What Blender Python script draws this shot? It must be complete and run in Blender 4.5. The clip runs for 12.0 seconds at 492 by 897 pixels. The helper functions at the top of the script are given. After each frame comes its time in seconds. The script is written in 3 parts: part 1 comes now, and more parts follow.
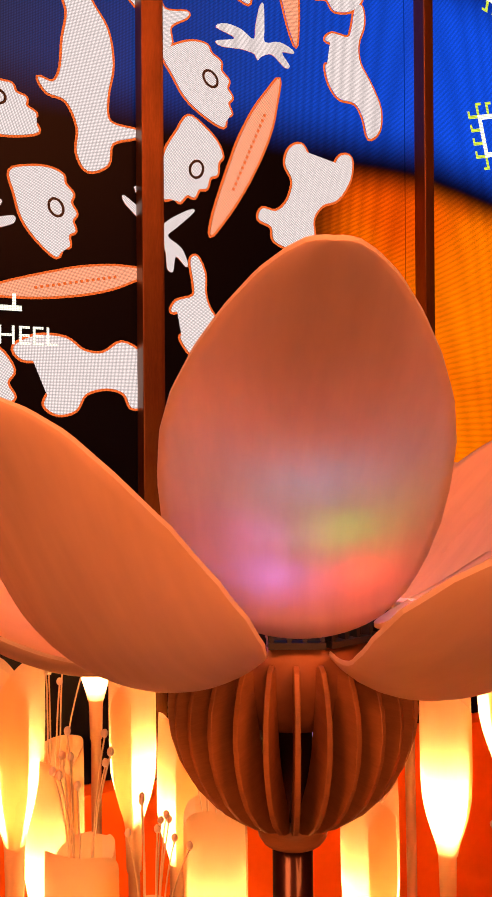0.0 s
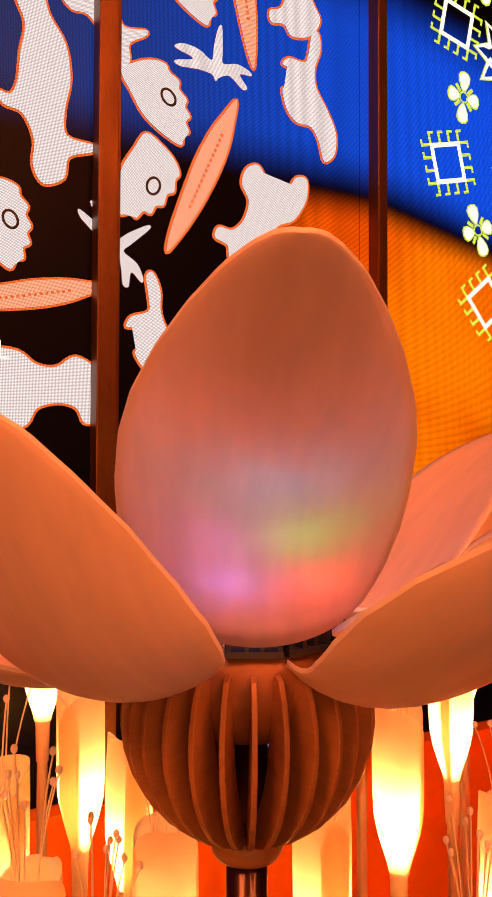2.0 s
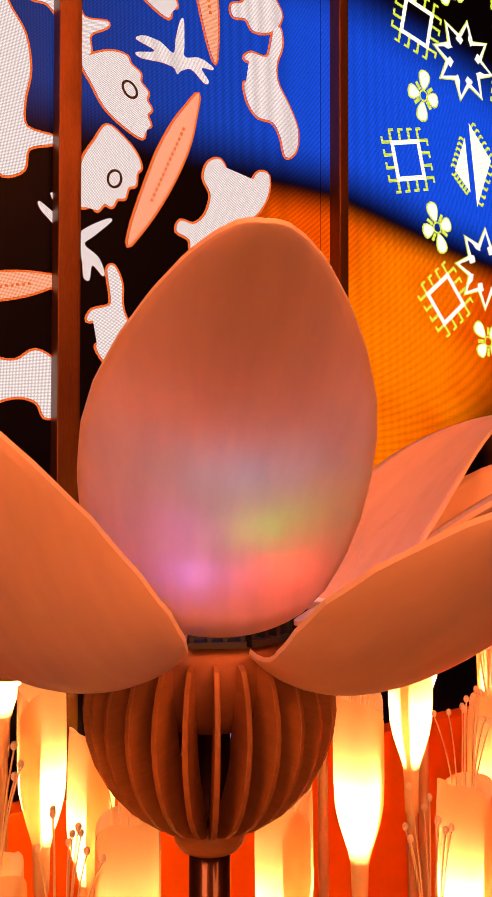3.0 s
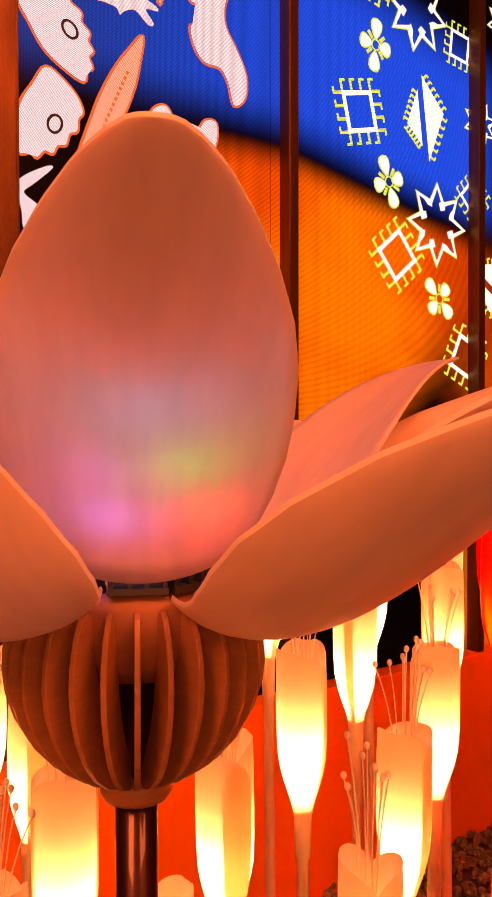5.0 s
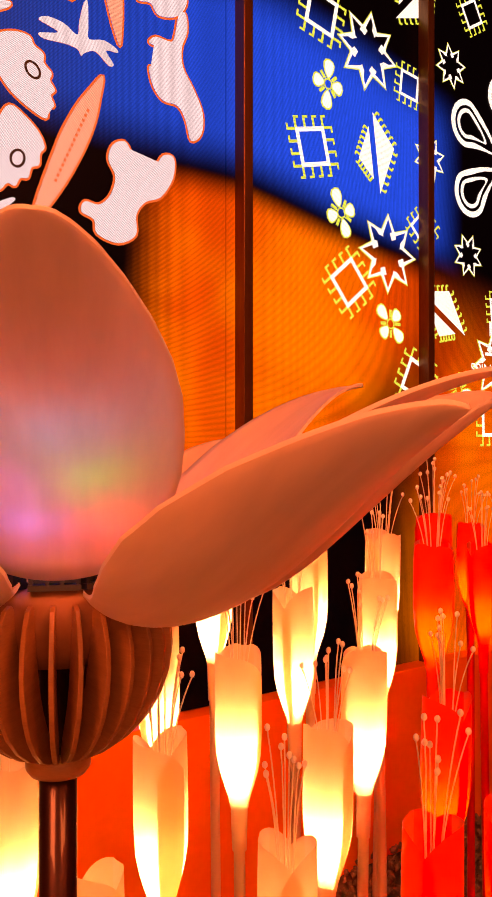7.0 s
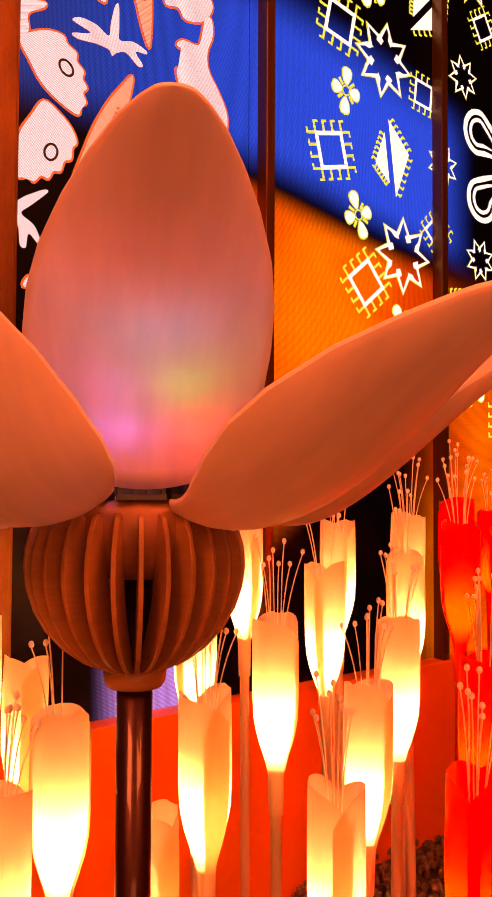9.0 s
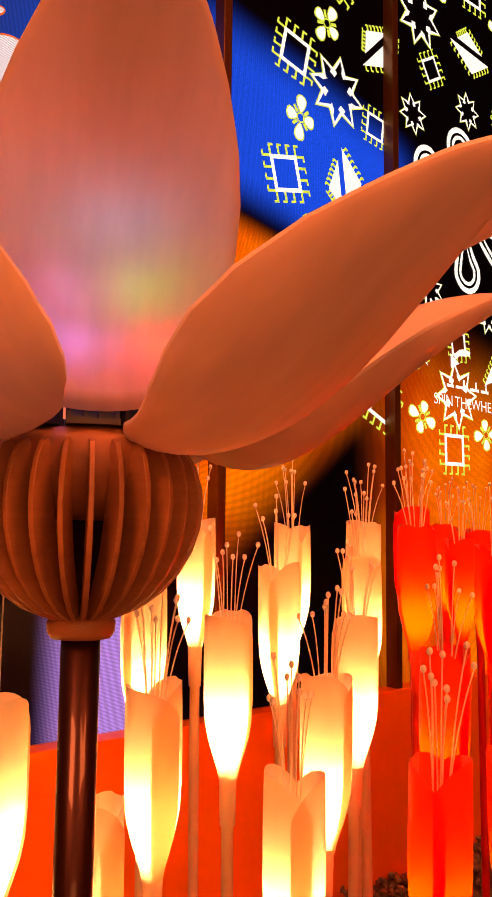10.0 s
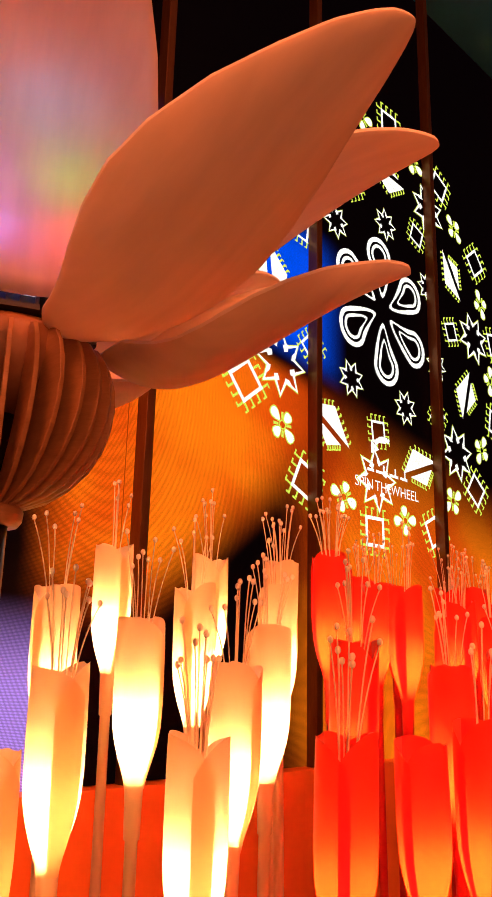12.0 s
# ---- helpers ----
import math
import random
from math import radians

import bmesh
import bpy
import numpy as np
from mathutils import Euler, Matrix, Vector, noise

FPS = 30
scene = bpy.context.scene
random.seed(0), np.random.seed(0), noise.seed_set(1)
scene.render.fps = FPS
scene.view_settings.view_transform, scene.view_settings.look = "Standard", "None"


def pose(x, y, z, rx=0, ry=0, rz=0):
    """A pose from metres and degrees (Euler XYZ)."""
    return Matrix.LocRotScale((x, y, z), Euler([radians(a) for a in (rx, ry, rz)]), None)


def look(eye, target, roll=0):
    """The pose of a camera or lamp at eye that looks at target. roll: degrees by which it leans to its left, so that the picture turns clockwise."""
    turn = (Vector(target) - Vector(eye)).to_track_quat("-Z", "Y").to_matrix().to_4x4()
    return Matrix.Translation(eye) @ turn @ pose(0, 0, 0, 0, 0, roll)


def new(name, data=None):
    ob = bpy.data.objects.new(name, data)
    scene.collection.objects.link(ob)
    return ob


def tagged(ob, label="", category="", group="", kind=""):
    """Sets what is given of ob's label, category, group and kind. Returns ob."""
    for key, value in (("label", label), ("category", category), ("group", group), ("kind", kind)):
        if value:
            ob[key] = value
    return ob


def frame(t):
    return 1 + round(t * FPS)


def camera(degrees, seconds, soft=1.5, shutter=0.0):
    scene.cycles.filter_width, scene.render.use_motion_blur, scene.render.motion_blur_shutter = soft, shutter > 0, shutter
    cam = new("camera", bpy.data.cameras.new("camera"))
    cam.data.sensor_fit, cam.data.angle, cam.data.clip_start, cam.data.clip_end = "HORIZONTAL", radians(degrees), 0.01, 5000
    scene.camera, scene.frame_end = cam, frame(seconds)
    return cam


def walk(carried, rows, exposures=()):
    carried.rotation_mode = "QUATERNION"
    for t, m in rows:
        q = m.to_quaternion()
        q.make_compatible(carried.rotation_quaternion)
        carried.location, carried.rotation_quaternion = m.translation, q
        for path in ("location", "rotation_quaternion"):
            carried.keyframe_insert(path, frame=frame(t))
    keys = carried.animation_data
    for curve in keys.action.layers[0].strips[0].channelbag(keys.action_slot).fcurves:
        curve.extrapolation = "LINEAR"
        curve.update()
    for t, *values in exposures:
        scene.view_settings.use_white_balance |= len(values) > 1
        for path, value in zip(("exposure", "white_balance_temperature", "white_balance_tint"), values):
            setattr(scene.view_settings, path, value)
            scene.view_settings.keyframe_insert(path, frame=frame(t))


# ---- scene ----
cam = camera(33.4, 12.0)
PATH = [
    (0, (-0.035, -0.832, 1.571), (-0.058, 1.168, 1.576), -0.4),
    (0.5, (-0.042, -0.839, 1.559), (-0.043, 1.161, 1.564), -0.2),
    (1, (-0.046, -0.838, 1.552), (-0.021, 1.162, 1.564), 0.0),
    (1.5, (-0.046, -0.83, 1.555), (-0.011, 1.169, 1.604), 0.1),
    (2, (-0.042, -0.824, 1.556), (0.054, 1.172, 1.616), 0.2),
    (2.5, (-0.044, -0.824, 1.557), (0.109, 1.169, 1.624), 0.2),
    (3, (-0.043, -0.828, 1.552), (0.146, 1.162, 1.602), 0.1),
    (3.2, (-0.041, -0.824, 1.555), (0.156, 1.166, 1.582), 0.2),
    (5, (-0.008, -0.801, 1.531), (0.28, 1.178, 1.493), -0.1),
    (5.5, (-0.002, -0.809, 1.531), (0.312, 1.166, 1.494), 0.2),
    (6, (-0.01, -0.811, 1.529), (0.328, 1.16, 1.524), 0.1),
    (6.5, (0.01, -0.866, 1.545), (0.346, 1.106, 1.559), 0.2),
    (7, (0.051, -0.928, 1.53), (0.389, 1.044, 1.538), 0.0),
    (7.2, (0.051, -0.95, 1.508), (0.371, 1.024, 1.519), -0.2),
    (8.8, (-0.031, -0.956, 1.431), (0.335, 1.01, 1.498), 0.2),
    (9, (-0.041, -0.955, 1.416), (0.307, 1.013, 1.487), 0.3),
    (9.5, (-0.06, -0.909, 1.355), (0.443, 1.02, 1.519), 0.8),
    (10, (-0.04, -0.892, 1.289), (0.428, 1.042, 1.494), 0.7),
    (10.5, (-0.025, -0.908, 1.248), (0.398, 1.017, 1.59), 0.6),
    (11, (-0.015, -0.918, 1.152), (0.493, 0.952, 1.648), 1.0),
    (11.5, (-0.021, -0.909, 1.078), (0.527, 0.932, 1.633), 1.4),
    (12, (-0.012, -0.909, 1.033), (0.593, 0.923, 1.562), 1.4),
]
walk(cam, [(t, look(eye, target, roll)) for t, eye, target, roll in PATH],
     exposures=((0, -0.04, 6750, 10), (3.2, -0.02, 7000, 15), (5.0, 0.0, 7400, 34), (7.2, 0.0, 7700, 36), (9.0, 0.04, 8400, 50), (9.6, 0.0, 7700, 36), (10.5, 0.0, 6500, 14), (12.0, 0.0, 6150, 12)))

# ---- light: a dark hall lit by its screens, its lantern flowers and added fill lamps ----
world = bpy.data.worlds.new("world")
scene.world = world
world.use_nodes = True
world.node_tree.nodes["Background"].inputs[0].default_value = (0.9, 0.45, 0.35, 1)
world.node_tree.nodes["Background"].inputs[1].default_value = 0.02


def lamp(name, kind, place, colour, power, size=0.1, target=None, spread=None):
    data = bpy.data.lights.new(name, kind)
    data.color, data.energy = colour, power
    if kind == "AREA":
        data.size = size
        if spread:
            data.spread = radians(spread)
    else:
        data.shadow_soft_size = size
    ob = new(name, data)
    ob.matrix_world = look(place, target) if target else Matrix.Translation(place)
    return ob


# unseen warm fill lamps, added overhead on the visitor's side of the hall
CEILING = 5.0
lamp("overhead_fill", "AREA", (-2.0, -3.0, CEILING - 0.3), (1.0, 0.21, 0.06), 360, 2.0, (0, 0, 1.4))
lamp("overhead_fill", "AREA", (1.8, -2.6, CEILING - 0.3), (1.0, 0.20, 0.05), 290, 2.0, (0, 0, 1.4))
# unseen front fill lamp, added to stand in for the hall's far side
lamp("front_fill", "AREA", (0.3, -7.5, 1.9), (1.0, 0.27, 0.085), 245, 4.0, (0, 0, 1.5))

# coloured diodes in the heart of the big flower
for hx, hy, hz, hc, hp in (
    (-0.018, -0.108, 1.478, (0.24, 0.16, 1.0), 0.27),
    (0.052, -0.108, 1.475, (1.0, 0.10, 0.06), 0.26),
    (0.034, -0.145, 1.530, (0.12, 0.80, 0.08), 0.20),
    (-0.022, -0.145, 1.525, (0.45, 0.12, 1.0), 0.14),
    (0.010, -0.190, 1.590, (0.08, 0.40, 1.0), 0.36),
    (-0.012, -0.225, 1.650, (1.0, 0.14, 0.01), 0.28),
):
    lamp("heart_diode", "POINT", (hx, hy, hz), hc, hp, 0.025)


# ---- materials ----
def shader(name):
    m = bpy.data.materials.new(name)
    m.use_nodes = True
    t = m.node_tree
    t.nodes.clear()
    out = t.nodes.new("ShaderNodeOutputMaterial")
    return m, t, out


def node(t, kind, **inputs):
    n = t.nodes.new(kind)
    for k, v in inputs.items():
        n.inputs[k].default_value = v
    return n


def math_node(t, op, a, b=None, clamp=False):
    n = t.nodes.new("ShaderNodeMath")
    n.operation, n.use_clamp = op, clamp
    for i, v in enumerate((a, b)):
        if v is None:
            continue
        if isinstance(v, (int, float)):
            n.inputs[i].default_value = v
        else:
            t.links.new(v, n.inputs[i])
    return n.outputs[0]


def mix_colour(t, fac, a, b):
    n = t.nodes.new("ShaderNodeMix")
    n.data_type = "RGBA"
    for sock, v in ((n.inputs["Factor"], fac), (n.inputs["A"], a), (n.inputs["B"], b)):
        if isinstance(v, (int, float)):
            sock.default_value = v
        elif isinstance(v, tuple):
            sock.default_value = (*v, 1)
        else:
            t.links.new(v, sock)
    return n.outputs["Result"]


def solid(name, a, b, rough=0.5, metal=0.0, scale=30.0, bump=0.1, stretch=(1, 1, 1), fine=8.0, coat=0.0):
    """A painted, wooden or metal surface: two colours in grain at two sizes, with relief."""
    m, t, out = shader(name)
    co = t.nodes.new("ShaderNodeTexCoord")
    mp = t.nodes.new("ShaderNodeMapping")
    mp.inputs["Scale"].default_value = stretch
    t.links.new(co.outputs["Object"], mp.inputs[0])
    n1 = node(t, "ShaderNodeTexNoise", Scale=scale, Detail=6.0, Roughness=0.6)
    n2 = node(t, "ShaderNodeTexNoise", Scale=scale * fine, Detail=3.0)
    for n in (n1, n2):
        t.links.new(mp.outputs[0], n.inputs["Vector"])
    f = math_node(t, "ADD", math_node(t, "MULTIPLY", n1.outputs[0], 0.7), math_node(t, "MULTIPLY", n2.outputs[0], 0.3))
    f = math_node(t, "MULTIPLY", math_node(t, "SUBTRACT", f, 0.3), 2.5, True)
    p = node(t, "ShaderNodeBsdfPrincipled", Metallic=metal)
    p.inputs["Coat Weight"].default_value = coat
    t.links.new(mix_colour(t, f, a, b), p.inputs["Base Color"])
    t.links.new(math_node(t, "ADD", math_node(t, "MULTIPLY", n1.outputs[0], 0.2), rough - 0.1), p.inputs["Roughness"])
    bp = node(t, "ShaderNodeBump", Strength=bump, Distance=0.002)
    t.links.new(n2.outputs[0], bp.inputs["Height"])
    t.links.new(bp.outputs[0], p.inputs["Normal"])
    t.links.new(p.outputs[0], out.inputs[0])
    return m


def translucent(name, colour, through_colour, share, rough=0.45, scale=9.0, gloss=0.12, stretch=(1, 1, 1), depth=0.07):
    """A thin frosted sheet that lets light pass."""
    m, t, out = shader(name)
    co = t.nodes.new("ShaderNodeTexCoord")
    n1 = node(t, "ShaderNodeTexNoise", Scale=scale, Detail=5.0)
    n2 = node(t, "ShaderNodeTexNoise", Scale=scale * 40, Detail=2.0)
    mp = t.nodes.new("ShaderNodeMapping")
    mp.inputs["Scale"].default_value = stretch
    t.links.new(co.outputs["Object"], mp.inputs[0])
    t.links.new(mp.outputs[0], n1.inputs["Vector"])
    t.links.new(co.outputs["Object"], n2.inputs["Vector"])
    f = math_node(t, "MULTIPLY", math_node(t, "SUBTRACT", n1.outputs[0], 0.3), 2.2, True)
    bp = node(t, "ShaderNodeBump", Strength=0.06, Distance=0.001)
    t.links.new(n2.outputs[0], bp.inputs["Height"])
    d = node(t, "ShaderNodeBsdfDiffuse")
    tr = node(t, "ShaderNodeBsdfTranslucent")
    gl = node(t, "ShaderNodeBsdfGlossy", Roughness=rough)
    t.links.new(mix_colour(t, f, colour, tuple(c * (1 - depth) for c in colour)), d.inputs[0])
    t.links.new(mix_colour(t, f, through_colour, tuple(c * (1 - depth * 0.8) for c in through_colour)), tr.inputs[0])
    for n in (d, gl):
        t.links.new(bp.outputs[0], n.inputs["Normal"])
    a = node(t, "ShaderNodeMixShader", Fac=share)
    t.links.new(d.outputs[0], a.inputs[1])
    t.links.new(tr.outputs[0], a.inputs[2])
    fr = node(t, "ShaderNodeFresnel", IOR=1.4)
    b = t.nodes.new("ShaderNodeMixShader")
    t.links.new(math_node(t, "MULTIPLY", fr.outputs[0], gloss * 4, True), b.inputs[0])
    t.links.new(a.outputs[0], b.inputs[1])
    t.links.new(gl.outputs[0], b.inputs[2])
    t.links.new(b.outputs[0], out.inputs[0])
    return m


def glowing(name, colour, strength):
    m, t, out = shader(name)
    e = node(t, "ShaderNodeEmission", Color=(*colour, 1), Strength=strength)
    t.links.new(e.outputs[0], out.inputs[0])
    return m


def screen_material():
    """The picture on the LED wall: a night-blue band over black and ember orange, made of small diodes."""
    m, t, out = shader("led_picture")
    co = t.nodes.new("ShaderNodeTexCoord")
    sep = t.nodes.new("ShaderNodeSeparateXYZ")
    t.links.new(co.outputs["Object"], sep.inputs[0])
    s, h = sep.outputs[0], sep.outputs[1]
    ns = node(t, "ShaderNodeTexNoise", Scale=1.6, Detail=3.0)
    t.links.new(co.outputs["Object"], ns.inputs["Vector"])
    wob = math_node(t, "MULTIPLY", math_node(t, "SUBTRACT", ns.outputs[0], 0.5), 0.25)

    def ramp(v, a, b):
        n = t.nodes.new("ShaderNodeMapRange")
        n.interpolation_type = "SMOOTHSTEP"
        n.inputs["From Min"].default_value, n.inputs["From Max"].default_value = a, b
        t.links.new(v, n.inputs["Value"])
        return n.outputs["Result"]

    # height over the soft border of the blue, which sinks to the right past the second post
    dip = math_node(t, "MULTIPLY", math_node(t, "MAXIMUM", math_node(t, "SUBTRACT", s, 0.6), 0.0), 0.19)
    v = math_node(t, "ADD", math_node(t, "ADD", h, dip), math_node(t, "MULTIPLY", wob, 0.2))
    blue = math_node(t, "MULTIPLY", ramp(v, 2.44, 2.62), math_node(t, "SUBTRACT", 1.0, ramp(v, 2.98, 3.25)))
    blue = math_node(t, "MULTIPLY", blue, math_node(t, "SUBTRACT", 1.0, ramp(s, 1.45, 1.75)))
    depth = ramp(s, -0.9, 1.1)
    blues = mix_colour(t, depth, (0.003, 0.022, 0.075), (0.003, 0.075, 0.78))
    # embers below
    w = math_node(t, "ADD", s, wob)
    left = math_node(t, "MULTIPLY", ramp(w, 0.14, 0.36), math_node(t, "SUBTRACT", 1.0, ramp(w, 1.15, 1.75)))
    low = math_node(t, "MULTIPLY", math_node(t, "SUBTRACT", 1.0, ramp(v, 2.34, 2.46)), ramp(math_node(t, "SUBTRACT", h, math_node(t, "MULTIPLY", math_node(t, "MAXIMUM", math_node(t, "SUBTRACT", s, 0.66), 0.0), 0.8)), 1.12, 1.48))
    right = math_node(t, "MULTIPLY", ramp(w, 1.25, 1.75), math_node(t, "SUBTRACT", 1.0, ramp(v, 1.92, 2.55)))
    ember = math_node(t, "ADD", math_node(t, "MULTIPLY", left, low), math_node(t, "MULTIPLY", right, 0.9), True)
    flame = mix_colour(t, ramp(ns.outputs[0], 0.35, 0.65), (0.80, 0.075, 0.001), (1.05, 0.20, 0.002))
    # a lilac patch low on the first screen
    lil = math_node(t, "MULTIPLY", math_node(t, "SUBTRACT", 1.0, ramp(h, 0.95, 1.25)),
                    math_node(t, "MULTIPLY", ramp(s, -0.05, 0.1), math_node(t, "SUBTRACT", 1.0, ramp(s, 0.26, 0.33))))
    base = mix_colour(t, ember, (0.0016, 0.0005, 0.0007), flame)
    base = mix_colour(t, lil, base, (0.42, 0.22, 0.68))
    col = mix_colour(t, blue, base, blues)
    # diodes
    dots = []
    for c in (s, h):
        dots.append(math_node(t, "ABSOLUTE", math_node(t, "SINE", math_node(t, "MULTIPLY", c, math.pi / 0.004))))
    grid = math_node(t, "ADD", math_node(t, "MULTIPLY", math_node(t, "MULTIPLY", dots[0], dots[1]), 1.25), 0.5)
    e = t.nodes.new("ShaderNodeEmission")
    t.links.new(col, e.inputs[0])
    t.links.new(grid, e.inputs[1])
    g = node(t, "ShaderNodeBsdfGlossy", Color=(0.006, 0.006, 0.006, 1), Roughness=0.4)
    a = t.nodes.new("ShaderNodeAddShader")
    t.links.new(e.outputs[0], a.inputs[0])
    t.links.new(g.outputs[0], a.inputs[1])
    t.links.new(a.outputs[0], out.inputs[0])
    return m


def diode_material(name, colour, strength):
    """A bright figure on the LED wall, of the same small diodes."""
    m, t, out = shader(name)
    co = t.nodes.new("ShaderNodeTexCoord")
    sep = t.nodes.new("ShaderNodeSeparateXYZ")
    t.links.new(co.outputs["Object"], sep.inputs[0])
    dots = [math_node(t, "ABSOLUTE", math_node(t, "SINE", math_node(t, "MULTIPLY", sep.outputs[i], math.pi / 0.004))) for i in (0, 1)]
    grid = math_node(t, "MULTIPLY", math_node(t, "ADD", math_node(t, "MULTIPLY", math_node(t, "MULTIPLY", dots[0], dots[1]), 1.25), 0.5), strength)
    e = node(t, "ShaderNodeEmission", Color=(*colour, 1))
    t.links.new(grid, e.inputs[1])
    t.links.new(e.outputs[0], out.inputs[0])
    return m


M_PETAL = translucent("frosted_petal", (0.88, 0.73, 0.58), (0.95, 0.82, 0.68), 0.50, stretch=(1.2, 6, 1.2), depth=0.14)
# edge highlight put into the colour: a lighter petal material for the rims
M_LIT_RIM = translucent("lit_petal_rim", (0.97, 0.90, 0.82), (0.98, 0.92, 0.85), 0.35)
M_SHEET = translucent("frosted_sheet", (0.88, 0.66, 0.45), (0.96, 0.70, 0.40), 0.5, gloss=0.08)
M_RED = translucent("red_sheet", (0.80, 0.03, 0.008), (0.97, 0.07, 0.006), 0.55, gloss=0.08)
M_STEM = translucent("frosted_tube", (0.84, 0.66, 0.50), (0.88, 0.68, 0.48), 0.3)
M_REDSTEM = translucent("red_tube", (0.7, 0.04, 0.015), (0.8, 0.05, 0.015), 0.3)
M_WIRE = solid("stamen_wire", (0.92, 0.84, 0.64), (0.86, 0.74, 0.52), 0.4, scale=40)
M_BEAD = solid("stamen_bead", (0.94, 0.90, 0.80), (0.88, 0.80, 0.66), 0.35, scale=60)
M_BULB = glowing("warm_bulb", (1.0, 0.60, 0.27), 215)
M_REDBULB = glowing("amber_bulb", (1.0, 0.42, 0.05), 80)
M_RIB = solid("rib_wood", (0.40, 0.19, 0.075), (0.28, 0.13, 0.05), 0.45, scale=14, stretch=(1, 1, 6), bump=0.15)
M_DRUM = solid("drum_paint", (0.30, 0.13, 0.055), (0.22, 0.09, 0.04), 0.5, scale=12)
M_PIPE = solid("dark_pipe", (0.045, 0.012, 0.008), (0.025, 0.008, 0.006), 0.36, metal=0.7, scale=20, coat=0.4)
M_CLIP = solid("black_clip", (0.012, 0.011, 0.011), (0.02, 0.018, 0.018), 0.45, scale=60)
M_POST = solid("bronze_post", (0.18, 0.075, 0.025), (0.11, 0.045, 0.016), 0.38, metal=0.75, scale=6, stretch=(6, 6, 1))
M_PLINTH = solid("plinth_paint", (0.94, 0.22, 0.020), (0.86, 0.18, 0.016), 0.55, scale=4, bump=0.2)
M_DARK = solid("dark_wall", (0.03, 0.028, 0.03), (0.02, 0.019, 0.021), 0.7, scale=5)
# blue light falling on the ceiling is put into its base colour
M_CEIL = solid("blue_lit_ceiling", (0.03, 0.28, 0.50), (0.025, 0.24, 0.44), 0.8, scale=4)
M_FLOOR = solid("floor_stone", (0.10, 0.085, 0.08), (0.07, 0.06, 0.055), 0.35, scale=5)
M_GRAVEL = solid("gravel", (0.30, 0.22, 0.17), (0.12, 0.09, 0.07), 0.75, scale=25)
M_SCREEN = screen_material()
M_WHITE = diode_material("white_diodes", (1.0, 0.86, 0.86), 0.80)
M_EDGE = diode_material("amber_diodes", (1.0, 0.16, 0.03), 0.9)
M_CORAL = diode_material("coral_diodes", (1.0, 0.38, 0.22), 1.0)
M_LIME = diode_material("lime_diodes", (0.80, 0.95, 0.08), 0.9)
M_CREAM = diode_material("cream_diodes", (1.0, 0.98, 0.85), 1.15)


# ---- mesh helpers ----
def mesh_of(bm, name, material, smooth=False):
    me = bpy.data.meshes.new(name)
    bm.normal_update()
    bm.to_mesh(me)
    bm.free()
    for mat in material if isinstance(material, tuple) else (material,):
        me.materials.append(mat)
    if smooth:
        me.polygons.foreach_set("use_smooth", [True] * len(me.polygons))
    return me


def part(name, data, parent, label="", m=None):
    ob = new(name, data)
    ob.parent = parent
    if m is not None:
        ob.matrix_local = m
    if label:
        tagged(ob, label)
    return ob


def box(bm, x0, x1, y0, y1, z0, z1, m=None, bevel=0.0):
    g = bmesh.ops.create_cube(bm, size=1)
    vs = g["verts"]
    bmesh.ops.scale(bm, vec=(x1 - x0, y1 - y0, z1 - z0), verts=vs)
    bmesh.ops.translate(bm, vec=((x0 + x1) / 2, (y0 + y1) / 2, (z0 + z1) / 2), verts=vs)
    if bevel:
        es = list({e for v in vs for e in v.link_edges})
        r = bmesh.ops.bevel(bm, geom=es, offset=bevel, segments=2, affect="EDGES", profile=0.6)
        vs = list({v for f in r["faces"] for v in f.verts} | {v for v in vs if v.is_valid})
    if m is not None:
        bmesh.ops.transform(bm, matrix=m, verts=vs)
    return bm


def lathe(profile, n=32, bm=None, close=False):
    """A surface of revolution round z from (radius, height) pairs."""
    bm = bm or bmesh.new()
    rings = [[bm.verts.new((r * math.cos(2 * math.pi * i / n), r * math.sin(2 * math.pi * i / n), z)) for i in range(n)] for r, z in profile]
    for a, b in zip(rings, rings[1:]):
        for i in range(n):
            bm.faces.new((a[i], a[(i + 1) % n], b[(i + 1) % n], b[i]))
    if close:
        bm.faces.new(rings[-1])
        bm.faces.new(list(reversed(rings[0])))
    return bm


def lerp_table(table, s):
    for (a, va), (b, vb) in zip(table, table[1:]):
        if s <= b:
            k = (s - a) / (b - a)
            return va + (vb - va) * k
    return table[-1][1]


def bezier(p, s):
    a, b, c, d = (Vector(q) for q in p)
    k = 1 - s
    return a * k ** 3 + b * (3 * k * k * s) + c * (3 * k * s * s) + d * s ** 3


# ---- the hall ----
WALL_ANGLE = 26.2
WALL = pose(0, 1.498, 0, 0, 0, WALL_ANGLE)      # x along the screen wall, -y towards the visitor
POSTS = (-2.18, -1.27, -0.360, 0.551, 1.453, 2.420, 3.33, 4.24)
PLINTH_TOP = 0.69


def structure(name, bm, material, m, label, category):
    ob = new(name, mesh_of(bm, name, material))
    ob.matrix_world = m
    return tagged(ob, label, category, kind="structure")


